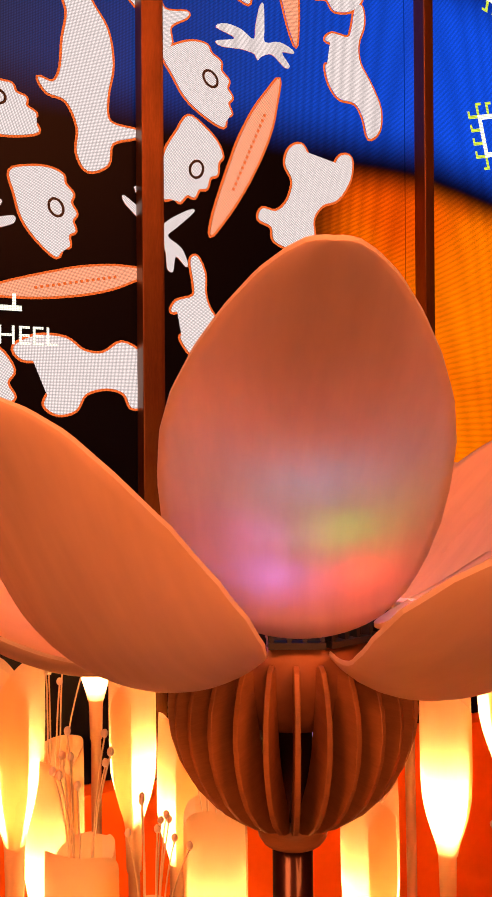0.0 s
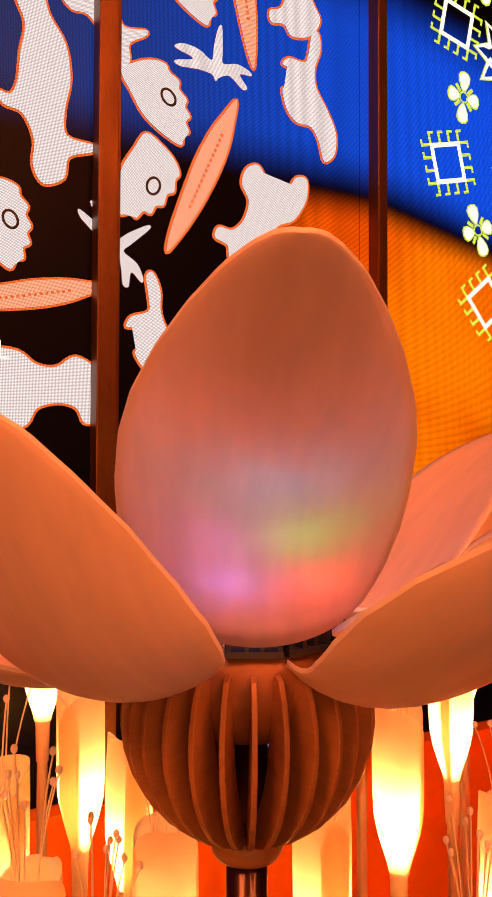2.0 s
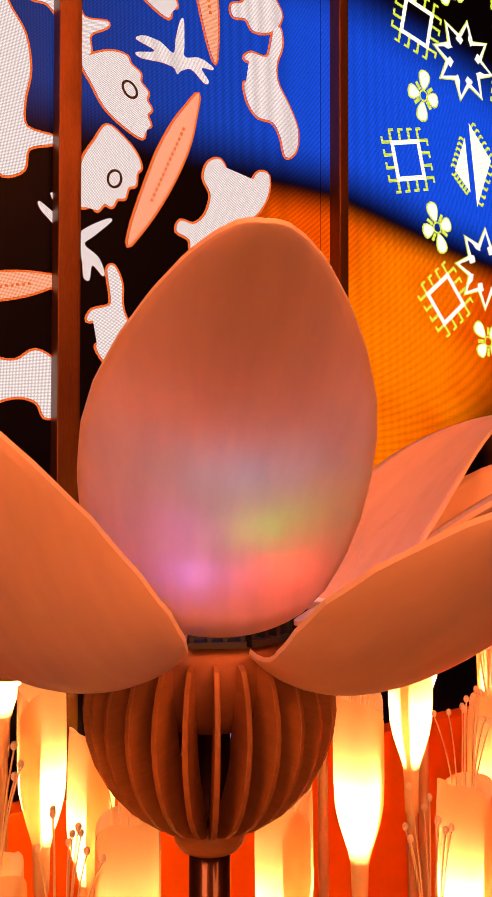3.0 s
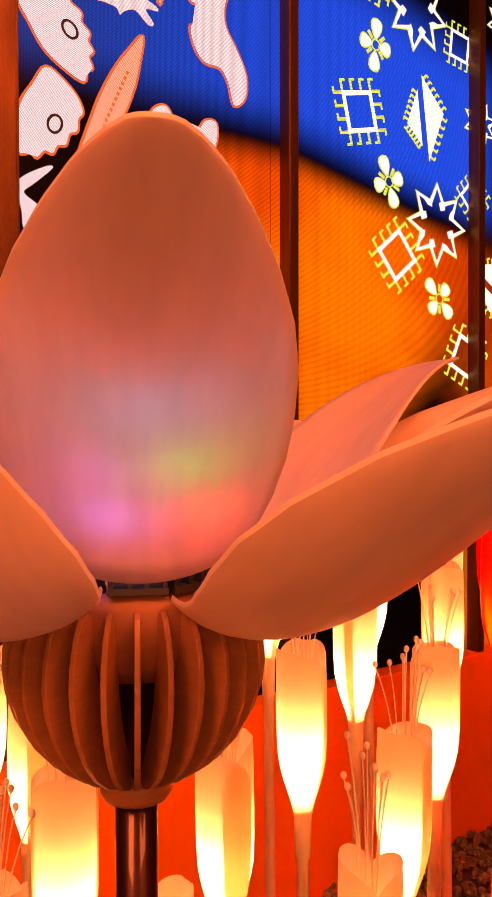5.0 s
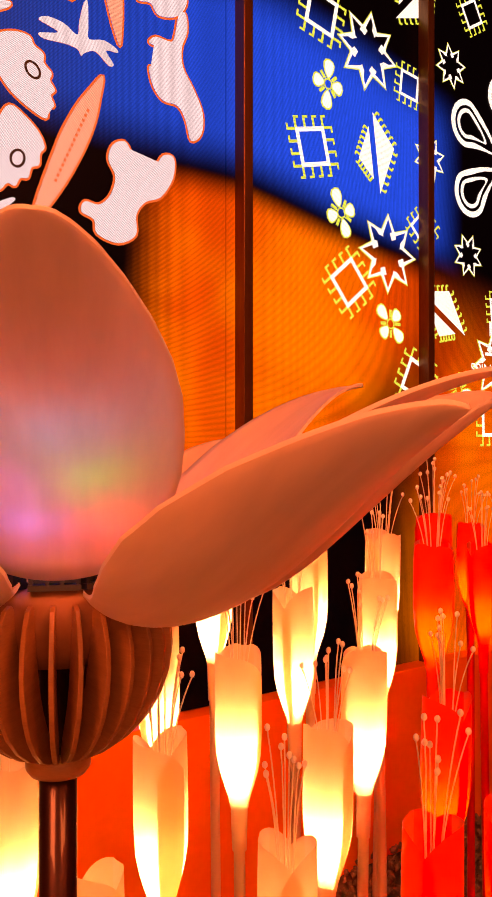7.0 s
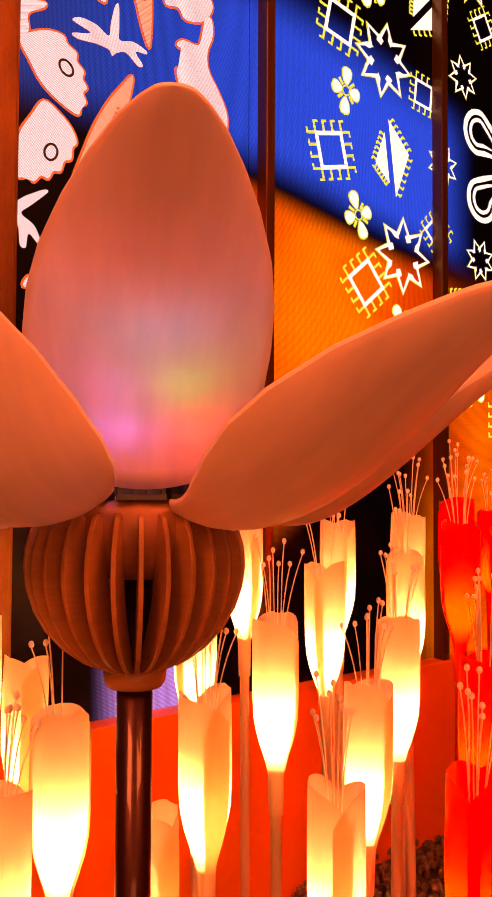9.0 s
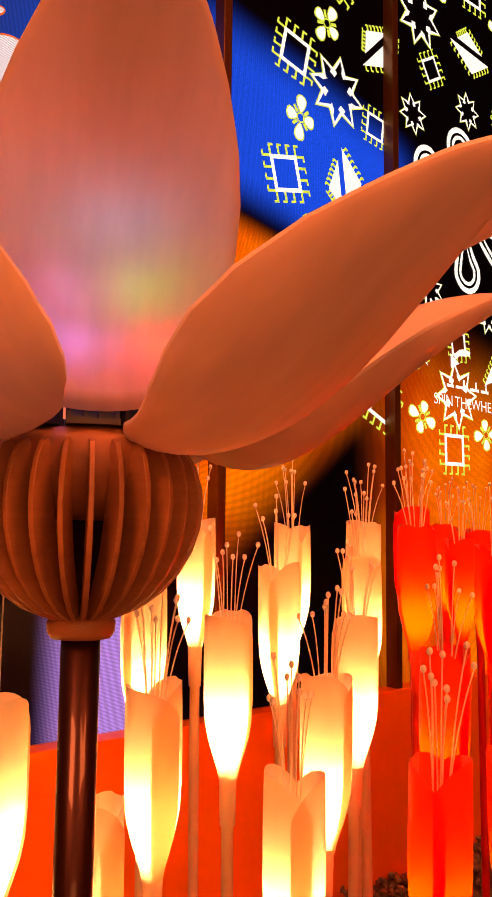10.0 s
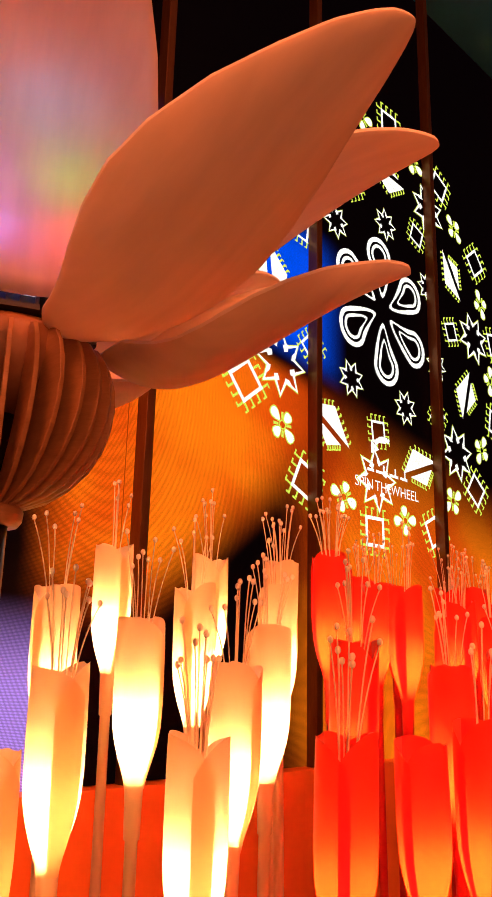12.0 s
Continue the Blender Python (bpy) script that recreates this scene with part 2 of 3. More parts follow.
bm = box(bmesh.new(), -9, 10, -9, 9, -0.2, 0.0)
structure("floor", bm, M_FLOOR, Matrix(), "dark polished stone floor of the hall", "floor")
bm = box(bmesh.new(), -9, 10, -9, 9, CEILING, CEILING + 0.2)
structure("ceiling", bm, M_CEIL, Matrix(), "ceiling of the dark hall, its blue light put into the colour", "ceiling")
bm = box(bmesh.new(), -9, 10, -9.2, -9.0, 0, CEILING)
structure("wall_south", bm, M_DARK, Matrix(), "dark plain wall behind the visitors", "wall")
bm = box(bmesh.new(), -9.2, -9, -9, 9, 0, CEILING)
structure("wall_west", bm, M_DARK, Matrix(), "dark plain side wall of the hall", "wall")
bm = box(bmesh.new(), 10, 10.2, -9, 9, 0, CEILING)
structure("wall_east", bm, M_DARK, Matrix(), "dark plain side wall of the hall", "wall")
bm = box(bmesh.new(), -9, 12, 0.12, 0.3, 0, CEILING - 0.02)
structure("wall_north", bm, M_DARK, WALL, "black wall that carries the LED screens", "wall")
bm = box(bmesh.new(), -3.6, 5.6, -0.002, 0.118, 0.0, PLINTH_TOP, bevel=0.004)
structure("plinth", bm, M_PLINTH, WALL, "orange painted plinth below the LED screens", "plinth")


def post(s):
    bm = box(bmesh.new(), s - 0.006 if s < 0 else s + 0.014, s + 0.050, 0.006, 0.06, PLINTH_TOP + 0.002, CEILING - 0.03, bevel=0.003)
    box(bm, s + 0.052, s + 0.060, 0.018, 0.06, PLINTH_TOP + 0.002, CEILING - 0.03, bevel=0.002)
    return structure("mullion", bm, M_POST, WALL, "tall bronze metal mullion between LED screens", "mullion")


for s in POSTS:
    post(s)

# ---- LED screens with their bright figures ----
SCREEN_BACK = WALL @ pose(0, 0.062, 0, 90, 0, 0)     # local x along the wall, local y up, z to the visitor


def screen(s0, s1, label):
    me = mesh_of(box(bmesh.new(), s0, s1, PLINTH_TOP + 0.004, CEILING - 0.05, -0.05, 0.0), "led_screen", M_SCREEN)
    ob = new("led_screen", me)
    ob.matrix_world = SCREEN_BACK
    return tagged(ob, label, "screen", group="LED screens of the wall")


screen_a = screen(-3.4, 0.528, "tall LED screen showing white shapes over deep blue")
screen_b = screen(0.532, 5.4, "tall LED screen showing folk motifs over blue and orange")


def outline_ring(bm, pts, width, z, mat=0):
    """A closed band of the given width inside a polygon."""
    n = len(pts)
    c = sum((Vector(p) for p in pts), Vector((0, 0))) / n
    outer = [bm.verts.new((p[0], p[1], z)) for p in pts]
    inner = []
    for p in pts:
        d = c - Vector(p)
        q = Vector(p) + d * min(0.9, width / max(d.length, 1e-6))
        inner.append(bm.verts.new((q.x, q.y, z)))
    for i in range(n):
        f = bm.faces.new((outer[i], outer[(i + 1) % n], inner[(i + 1) % n], inner[i]))
        f.material_index = mat


def fill(bm, pts, z, mat=0):
    f = bm.faces.new([bm.verts.new((x, y, z)) for x, y in pts])
    f.material_index = mat
    return f


def bar(bm, a, b, w, z, mat=0):
    a, b = Vector(a), Vector(b)
    n = (b - a).orthogonal().normalized() * w / 2
    fill(bm, [a + n, b + n, b - n, a - n], z, mat)


def square_motif():
    """A square frame with hooked teeth on every side."""
    bm = bmesh.new()
    k = 0.058
    outline_ring(bm, [(-k, -k), (k, -k), (k, k), (-k, k)], 0.019, 0.003, 0)
    for q in range(4):
        c, s = math.cos(q * math.pi / 2), math.sin(q * math.pi / 2)
        rot = lambda p: (p[0] * c - p[1] * s, p[0] * s + p[1] * c)
        for x in (-0.054, -0.018, 0.018, 0.054):
            bar(bm, rot((x, k)), rot((x, k + 0.030)), 0.0085, 0.003, 1)
            bar(bm, rot((x - 0.004, k + 0.029)), rot((x + 0.016, k + 0.029)), 0.0075, 0.0034, 1)
    return mesh_of(bm, "square_motif", (M_CREAM, M_LIME))


def star_motif():
    """A zigzag eight-pointed star, open in the middle, with solid kites in its notches."""
    bm = bmesh.new()
    pts = []
    for i in range(16):
        r = 0.108 if i % 2 == 0 else 0.066
        a = math.pi * i / 8
        pts.append((r * math.cos(a), r * math.sin(a)))
    outline_ring(bm, pts, 0.013, 0.003, 0)
    big = [(x * 1.05, y * 1.05) for x, y in pts]
    outline_ring(bm, big, 0.006, 0.002, 1)
    for i in range(1, 16, 2):
        a = math.pi * i / 8
        if i % 4 == 1:
            kite = ((0.070, 0.0), (0.058, 0.30), (0.040, 0.05), (0.052, -0.22))
        else:
            kite = ((0.092, 0.30), (0.060, 0.26), (0.048, 0.0), (0.066, -0.02))
        fill(bm, [(r * math.cos(a + d), r * math.sin(a + d)) for r, d in kite], 0.0036, 0)
    return mesh_of(bm, "star_motif", (M_CREAM, M_LIME))


def flower_motif():
    """Four drop-shaped petals, two of them longer, round an open eye, with small leaves between."""
    bm = bmesh.new()
    for q in range(4):
        a = q * math.pi / 2
        long = 1.3 if q % 2 else 1.0
        ca, sa = math.cos(a), math.sin(a)

        def drop(grow):
            out = []
            for i in range(12):
                b = 2 * math.pi * i / 12
                x = 0.040 * long + (0.023 * long + grow) * math.cos(b)
                y = (0.019 + grow) * math.sin(b) * (1.0 + 0.45 * math.cos(b))
                out.append((x * ca - y * sa, x * sa + y * ca))
            return out

        fill(bm, drop(0.0), 0.003, 0)
        outline_ring(bm, drop(0.005), 0.008, 0.002, 1)
        a += math.pi / 4
        bar(bm, (0.022 * math.cos(a), 0.022 * math.sin(a)), (0.050 * math.cos(a), 0.050 * math.sin(a)), 0.012, 0.0035, 1)
    outline_ring(bm, [(0.020 * math.cos(math.pi * i / 6), 0.020 * math.sin(math.pi * i / 6)) for i in range(12)], 0.006, 0.0038, 1)
    return mesh_of(bm, "flower_motif", (M_CREAM, M_LIME))


def triangle_motif():
    """A large and a small solid triangle back to back, toothed along their outer sides."""
    bm = bmesh.new()
    for sgn in (1, -1):
        tall, wide = (0.135, 0.100) if sgn > 0 else (0.088, 0.072)
        a, b, c = (sgn * 0.012, -tall), (sgn * 0.012, tall), (sgn * wide, 0.02 * sgn)
        fill(bm, [a, c, b] if sgn > 0 else [a, b, c], 0.003, 0)
        for p, q in ((a, c), (b, c)):
            p, q = Vector(p), Vector(q)
            out = Vector(((q - p).y, -(q - p).x)).normalized()
            if out.x * sgn < 0:
                out = -out
            for i in range(6):
                o = p.lerp(q, (i + 0.6) / 6.2)
                bar(bm, o, o + out * 0.020, 0.009, 0.003, 1)
                e = o + out * 0.019
                bar(bm, e, e + (q - p).normalized() * 0.011, 0.007, 0.0034, 1)
    return mesh_of(bm, "triangle_motif", (M_CREAM, M_LIME))


def drop_outline(k):
    pts = []
    for i in range(28):
        a = 2 * math.pi * i / 28
        r = 0.072 * k
        x, y = r * math.sin(a), -r * math.cos(a)
        if y > 0:
            y *= 1 + 1.1 * (math.cos(a - math.pi) ** 2)
            x *= 1 - 0.35 * (y / 0.15 / k)
            x += 0.25 * y * (y / 0.15 / k)
        pts.append((x, y))
    return pts


def paisley_motif():
    bm = bmesh.new()
    outline_ring(bm, drop_outline(1.12), 0.020, 0.003)
    outline_ring(bm, drop_outline(0.70), 0.014, 0.003)
    return mesh_of(bm, "paisley_motif", M_CREAM)


def blob(pts, scale, mat, name):
    """A plain rounded figure with a glowing rim."""
    bm = bmesh.new()
    fine = []
    n = len(pts)
    for i in range(n):
        p0, p1, p2, p3 = (Vector(pts[(i + j - 1) % n]) for j in range(4))
        for k in range(4):
            u = k / 4
            fine.append(0.5 * ((2 * p1) + (p2 - p0) * u + (2 * p0 - 5 * p1 + 4 * p2 - p3) * u * u + (3 * p1 - p0 - 3 * p2 + p3) * u ** 3) * scale)
    f = fill(bm, [(p.x, p.y) for p in fine], 0.004, 0)
    rim = []
    for i, p in enumerate(fine):
        d = (fine[(i + 1) % len(fine)] - fine[i - 1])
        nrm = Vector((d.y, -d.x)).normalized() * 0.007
        rim.append((p.x + nrm.x, p.y + nrm.y))
    a = [bm.verts.new((p.x, p.y, 0.002)) for p in fine]
    b = [bm.verts.new((x, y, 0.002)) for x, y in rim]
    for i in range(len(a)):
        bm.faces.new((a[i], b[i], b[(i + 1) % len(a)], a[(i + 1) % len(a)])).material_index = 1
    bmesh.ops.triangulate(bm, faces=[f])
    return mesh_of(bm, name, (mat, M_EDGE))


def at_screen(s, h, turn, k=1.0, z=0.0):
    return Matrix.Translation((s, h, z)) @ Matrix.Rotation(radians(turn), 4, "Z") @ Matrix.Scale(k, 4)


square, star, bloom, triangle, paisley = square_motif(), star_motif(), flower_motif(), triangle_motif(), paisley_motif()
CX, CY, STEP = 2.029, 2.792, 360 / 14
for i in range(14):
    a = 188.0 + STEP * i
    ca, sa = math.cos(radians(a)), math.sin(radians(a))

    def ring(me, r, turn, k=1.0, off=0.0):
        c2, s2 = math.cos(radians(a + off)), math.sin(radians(a + off))
        part(me.name, me, screen_b, m=at_screen(CX + r * c2, CY + r * s2, turn + off, k))

    ring(square, 1.13, a + 6, 1.22)
    ring(bloom, 1.05, a, 1.1, STEP / 2)
    ring(triangle if i % 2 == 0 else star, 0.82 if i % 2 == 0 else 0.885, a + (180 if i % 2 == 0 else 11), 1.15 if i % 2 == 0 else 1.42)
    ring(star if i % 2 == 0 else square, 0.50 if i % 2 == 0 else 0.645, a + 11, 0.86 if i % 2 == 0 else 0.92)
for i in range(6):
    a = 34 + 60 * i
    part("paisley_motif", paisley, screen_b, m=at_screen(CX + 0.29 * math.cos(radians(a)), CY + 0.29 * math.sin(radians(a)), a + 90 + 16, 1.28))

SHAPES = {
    "torn": [(-0.02, -0.19), (0.05, -0.17), (0.085, -0.11), (0.055, -0.055), (0.06, 0.0), (0.095, 0.05), (0.10, 0.13), (0.07, 0.19), (0.035, 0.17), (0.03, 0.11), (0.0, 0.075), (-0.03, 0.06),
             (-0.055, 0.10), (-0.09, 0.115), (-0.115, 0.08), (-0.105, 0.03), (-0.06, 0.0), (-0.045, -0.06), (-0.06, -0.11), (-0.10, -0.13), (-0.095, -0.165), (-0.05, -0.16)],
    "hooked": [(0.03, -0.20), (0.07, -0.17), (0.075, -0.10), (0.04, -0.03), (0.0, 0.03), (-0.005, 0.09), (0.015, 0.15), (0.01, 0.205), (-0.015, 0.20), (-0.03, 0.13), (-0.045, 0.10), (-0.10, 0.10),
               (-0.125, 0.075), (-0.085, 0.065), (-0.06, 0.03), (-0.045, -0.03), (-0.05, -0.065), (-0.09, -0.045), (-0.115, 0.0), (-0.125, -0.01), (-0.11, -0.06), (-0.075, -0.095), (-0.02, -0.10), (0.01, -0.14)],
    "column": [(-0.03, -0.30), (0.03, -0.28), (0.05, -0.22), (0.12, -0.20), (0.13, -0.18), (0.05, -0.16), (0.05, -0.09), (0.075, 0.0), (0.07, 0.10), (0.03, 0.18), (0.02, 0.26), (0.0, 0.30),
               (-0.03, 0.29), (-0.06, 0.22), (-0.04, 0.14), (-0.06, 0.06), (-0.075, -0.02), (-0.10, -0.06), (-0.14, -0.05), (-0.12, -0.09), (-0.07, -0.11), (-0.045, -0.18), (-0.055, -0.25)],
    "spindle": [(0.0, -0.25), (0.016, -0.20), (0.030, -0.13), (0.040, -0.05), (0.044, 0.04), (0.040, 0.12), (0.026, 0.19), (0.006, 0.26), (-0.012, 0.20), (-0.026, 0.13), (-0.032, 0.04), (-0.028, -0.05), (-0.022, -0.13), (-0.014, -0.20)],
    "cross": [(-0.16, 0.03), (-0.13, 0.05), (-0.07, 0.045), (-0.02, 0.02), (-0.012, 0.07), (0.005, 0.14), (0.02, 0.145), (0.022, 0.06), (0.025, 0.018), (0.08, 0.03), (0.13, 0.015), (0.135, 0.0),
              (0.09, -0.005), (0.12, -0.045), (0.10, -0.055), (0.05, -0.02), (0.01, -0.035), (-0.005, -0.05), (-0.02, -0.03), (-0.07, -0.025), (-0.14, -0.03), (-0.16, -0.015), (-0.09, 0.008)],
    "fan": [(0.0, -0.15), (0.03, -0.13), (0.05, -0.135), (0.062, -0.105), (0.085, -0.10), (0.09, -0.07), (0.11, -0.055), (0.108, -0.02), (0.125, 0.0), (0.115, 0.035), (0.12, 0.06), (0.09, 0.09), (0.04, 0.11), (-0.02, 0.115), (-0.035, 0.05), (-0.045, -0.02), (-0.03, -0.09)],
}
figures = {k: blob(v, 1.0, M_CORAL if k == "spindle" else M_WHITE, "plain_shape") for k, v in SHAPES.items()}
bm = bmesh.new()
outline_ring(bm, [(0.06 + 0.024 * math.cos(i * math.pi / 10), 0.030 * math.sin(i * math.pi / 10) - 0.02) for i in range(20)], 0.008, 0.006)
ring_spot = mesh_of(bm, "ring_spot", M_DARK)
bm = bmesh.new()
for i in range(15):
    y = -0.10 + 0.017 * i
    box(bm, 0.008 - 0.004, 0.008 + 0.004, y - 0.004, y + 0.004, 0.004, 0.006)
dotted_line = mesh_of(bm, "dotted_line", M_EDGE)
for k, s, h, turn, size in (
    ("hooked", 0.36, 2.74, 0, 1.0), ("torn", 0.17, 2.34, -30, 1.0), ("spindle", -0.04, 2.42, -24, 1.05), ("cross", 0.01, 2.75, 0, 0.85),
    ("fan", -0.20, 2.60, 42, 0.95), ("fan", -0.235, 2.40, -22, 0.95), ("column", -0.50, 2.60, 6, 0.95), ("spindle", -0.55, 2.02, -78, 0.9),
    ("torn", -0.51, 1.78, 92, 0.95), ("cross", -0.30, 2.17, -48, 0.85), ("hooked", -0.13, 1.93, 20, 0.95), ("fan", -0.64, 2.20, 25, 0.9),
    ("fan", -0.76, 2.42, 80, 0.9), ("column", -0.36, 2.90, 20, 0.8), ("spindle", 0.09, 3.02, 10, 1.0), ("torn", 0.29, 3.10, 0, 1.0),
    ("fan", -0.12, 2.98, 40, 1.0), ("column", -0.84, 2.66, -12, 1.0), ("cross", -0.78, 2.10, 60, 0.9), ("torn", -0.86, 1.74, 110, 0.9),
    ("column", -0.62, 3.08, 60, 0.9), ("cross", -0.10, 3.25, 20, 0.9), ("hooked", -1.02, 2.2, 100, 1.0), ("spindle", -1.05, 1.95, -110, 1.0),
):
    fig = part("plain_shape", figures[k], screen_a, m=at_screen(s, h, turn, size))
    if k == "fan":
        part("ring_spot", ring_spot, fig)
    if k == "spindle":
        part("dotted_line", dotted_line, fig)


def words(parent, s, h, size):
    """The invitation under each wheel, with plain bars for the second script above it."""
    for text, dx in (("SPIN", -0.185), ("THE", -0.040), ("WHEEL", 0.135)):
        cu = bpy.data.curves.new("caption", "FONT")
        cu.body, cu.size, cu.align_x = text, size, "CENTER"
        tmp = bpy.data.objects.new("caption", cu)
        scene.collection.objects.link(tmp)
        me = bpy.data.meshes.new_from_object(tmp.evaluated_get(bpy.context.evaluated_depsgraph_get()))
        bpy.data.objects.remove(tmp)
        me.materials.clear()
        me.materials.append(M_CREAM)
        part("caption", me, parent, "white lettering on the screen", at_screen(s + dx, h, 0, 1.0, 0.006))
    x = -0.16
    for w in (0.05, 0.09, 0.07, 0.06):
        bm = bmesh.new()
        fill(bm, [(x, 0.0), (x + w, 0.0), (x + w, 0.014), (x + w * 0.75, 0.014), (x + w * 0.75, 0.045), (x + w * 0.6, 0.045), (x + w * 0.6, 0.014), (x, 0.014)], 0)
        part("caption_bar", mesh_of(bm, "caption_bar", M_CREAM), parent, m=at_screen(s, h + 0.085, 0, 1.0, 0.006))
        x += w + 0.016


bm = bmesh.new()
arc = [(0.10 * math.cos(a), 0.10 * math.sin(a)) for a in (math.pi * (0.55 + 0.05 * i) for i in range(9))]
for p, q in zip(arc, arc[1:]):
    bar(bm, p, q, 0.024, 0.006)
fill(bm, [(-0.10, -0.045), (-0.135, 0.012), (-0.060, 0.012)], 0.0064)
part("turn_arrow", mesh_of(bm, "turn_arrow", M_CREAM), screen_b, m=at_screen(2.02, 2.02, -30, 1.0))
words(screen_b, 2.04, 1.86, 0.070)
words(screen_a, -0.83, 1.845, 0.070)

# ---- the big flower ----
big = tagged(new("giant_flower"), "giant flower with frosted translucent petals and ribbed wooden calyx", "flower sculpture")
RIM = 1.40

bm = lathe([(0.0205, 0.0), (0.0205, 1.32)], 28, close=True)
part("stem", mesh_of(bm, "stem", M_PIPE, True), big, "dark glossy metal pipe")
bm = lathe([(0.0, 0.0), (0.14, 0.0), (0.14, 0.008), (0.135, 0.012), (0.03, 0.012), (0.024, 0.03), (0.0, 0.03)], 32)
part("base_plate", mesh_of(bm, "base_plate", M_PIPE), big)
bm = lathe([(0.0215, 1.178), (0.031, 1.178), (0.035, 1.184), (0.036, 1.194), (0.032, 1.201), (0.0215, 1.203)], 36)
part("collar", mesh_of(bm, "collar", M_RIB, True), big)
bm = lathe([(0.022, 1.300), (0.060, 1.305), (0.083, 1.325), (0.093, 1.352), (0.094, 1.375), (0.090, 1.388), (0.080, 1.392), (0.0, 1.392)], 48)
part("drum", mesh_of(bm, "drum", M_DRUM, True), big, "tan painted hub inside the ribs")

RIB_OUT = [(0.098, 1.378), (0.108, 1.374), (0.118, 1.358), (0.1245, 1.336), (0.126, 1.315), (0.123, 1.292), (0.115, 1.268), (0.102, 1.245), (0.084, 1.225), (0.062, 1.209), (0.043, 1.201), (0.034, 1.198)]
RIB_IN = [(0.088, 1.368), (0.090, 1.352), (0.088, 1.336), (0.084, 1.322), (0.080, 1.308), (0.076, 1.292), (0.070, 1.278), (0.062, 1.262), (0.052, 1.247), (0.042, 1.232), (0.032, 1.216), (0.028, 1.204)]
bm = bmesh.new()
rows_ = []
for (ro, zo), (ri, zi) in zip(RIB_OUT, RIB_IN):
    h = 0.0026
    rows_.append([bm.verts.new(p) for p in ((ro, -h, zo), (ro, h, zo), (ri, h, zi), (ri, -h, zi))])
for a, b in zip(rows_, rows_[1:]):
    for i in range(4):
        bm.faces.new((a[i], a[(i + 1) % 4], b[(i + 1) % 4], b[i]))
bm.faces.new(list(reversed(rows_[0])))
bm.faces.new(rows_[-1])
bmesh.ops.recalc_face_normals(bm, faces=bm.faces)
bmesh.ops.bevel(bm, geom=[e for e in bm.edges], offset=0.0006, segments=1, affect="EDGES")
rib = mesh_of(bm, "rib", M_RIB)
for i in range(28):
    part("rib", rib, big, m=pose(0, 0, 0, 0, 0, -90 + 360 / 28 * i))

WIDTH = [(0.0, 0.50), (0.06, 0.66), (0.14, 0.80), (0.25, 0.93), (0.38, 1.0), (0.5, 0.975), (0.62, 0.88), (0.74, 0.72), (0.84, 0.545), (0.92, 0.365), (0.965, 0.225), (0.988, 0.13), (0.997, 0.065), (1.0, 0.01)]


SLIM = [(0.0, 0.36), (0.06, 0.48), (0.14, 0.62), (0.25, 0.79), (0.38, 0.93), (0.5, 1.0), (0.62, 0.96), (0.74, 0.82), (0.84, 0.62), (0.92, 0.43), (0.965, 0.27), (0.988, 0.155), (0.997, 0.075), (1.0, 0.01)]


EGG = [(0.0, 0.60), (0.06, 0.78), (0.14, 0.90), (0.25, 0.98), (0.36, 1.0), (0.5, 0.965), (0.62, 0.87), (0.74, 0.71), (0.84, 0.535), (0.92, 0.36), (0.965, 0.225), (0.988, 0.13), (0.997, 0.065), (1.0, 0.01)]


def petal_mesh(curve, half, cup, twist, outline, name="petal", thick=0.004):
    """A cupped, pointed shell along a curve in the x-z plane (x outwards), rounded at the base, rolled a little about its midrib."""
    bm = bmesh.new()
    ns, nu = 34, 18
    ct, st = math.cos(radians(twist)), math.sin(radians(twist))
    layers = []
    for side in (0, 1):
        grid = []
        for i in range(ns + 1):
            s = 1 - (1 - i / ns) ** 1.8
            p = bezier(curve, s)
            d = (bezier(curve, min(1, s + 0.01)) - bezier(curve, max(0, s - 0.01))).normalized()
            inward = Vector((-d.z, 0, d.x))
            w = half * lerp_table(outline, s)
            line = []
            for j in range(nu + 1):
                u = -1 + 2 * j / nu
                a = u * radians(cup)
                y = w * math.sin(a) / math.sin(radians(cup))
                lift = w * (1 - math.cos(a)) / math.sin(radians(cup)) + thick * side
                y, lift = y * ct - lift * st, y * st + lift * ct
                base = -0.01225 * (1 - u * u) * max(0.0, 1 - s / 0.18)
                line.append(bm.verts.new(p + inward * lift + d * base + Vector((0, y, 0))))
            grid.append(line)
        layers.append(grid)
    for side, g in enumerate(layers):
        for i in range(ns):
            for j in range(nu):
                f = (g[i][j], g[i][j + 1], g[i + 1][j + 1], g[i + 1][j])
                bm.faces.new(f if side else tuple(reversed(f)))
    o, n = layers
    border = [(i, 0) for i in range(ns + 1)] + [(ns, j) for j in range(1, nu + 1)] + [(i, nu) for i in range(ns - 1, -1, -1)] + [(0, j) for j in range(nu - 1, 0, -1)]
    for a, b in zip(border, border[1:] + border[:1]):
        bm.faces.new((o[a[0]][a[1]], o[b[0]][b[1]], n[b[0]][b[1]], n[a[0]][a[1]])).material_index = 1
    bmesh.ops.recalc_face_normals(bm, faces=bm.faces)
    me = mesh_of(bm, name, (M_PETAL, M_LIT_RIM), True)
    for f in me.polygons:
        f.use_smooth = f.material_index == 0
    return me


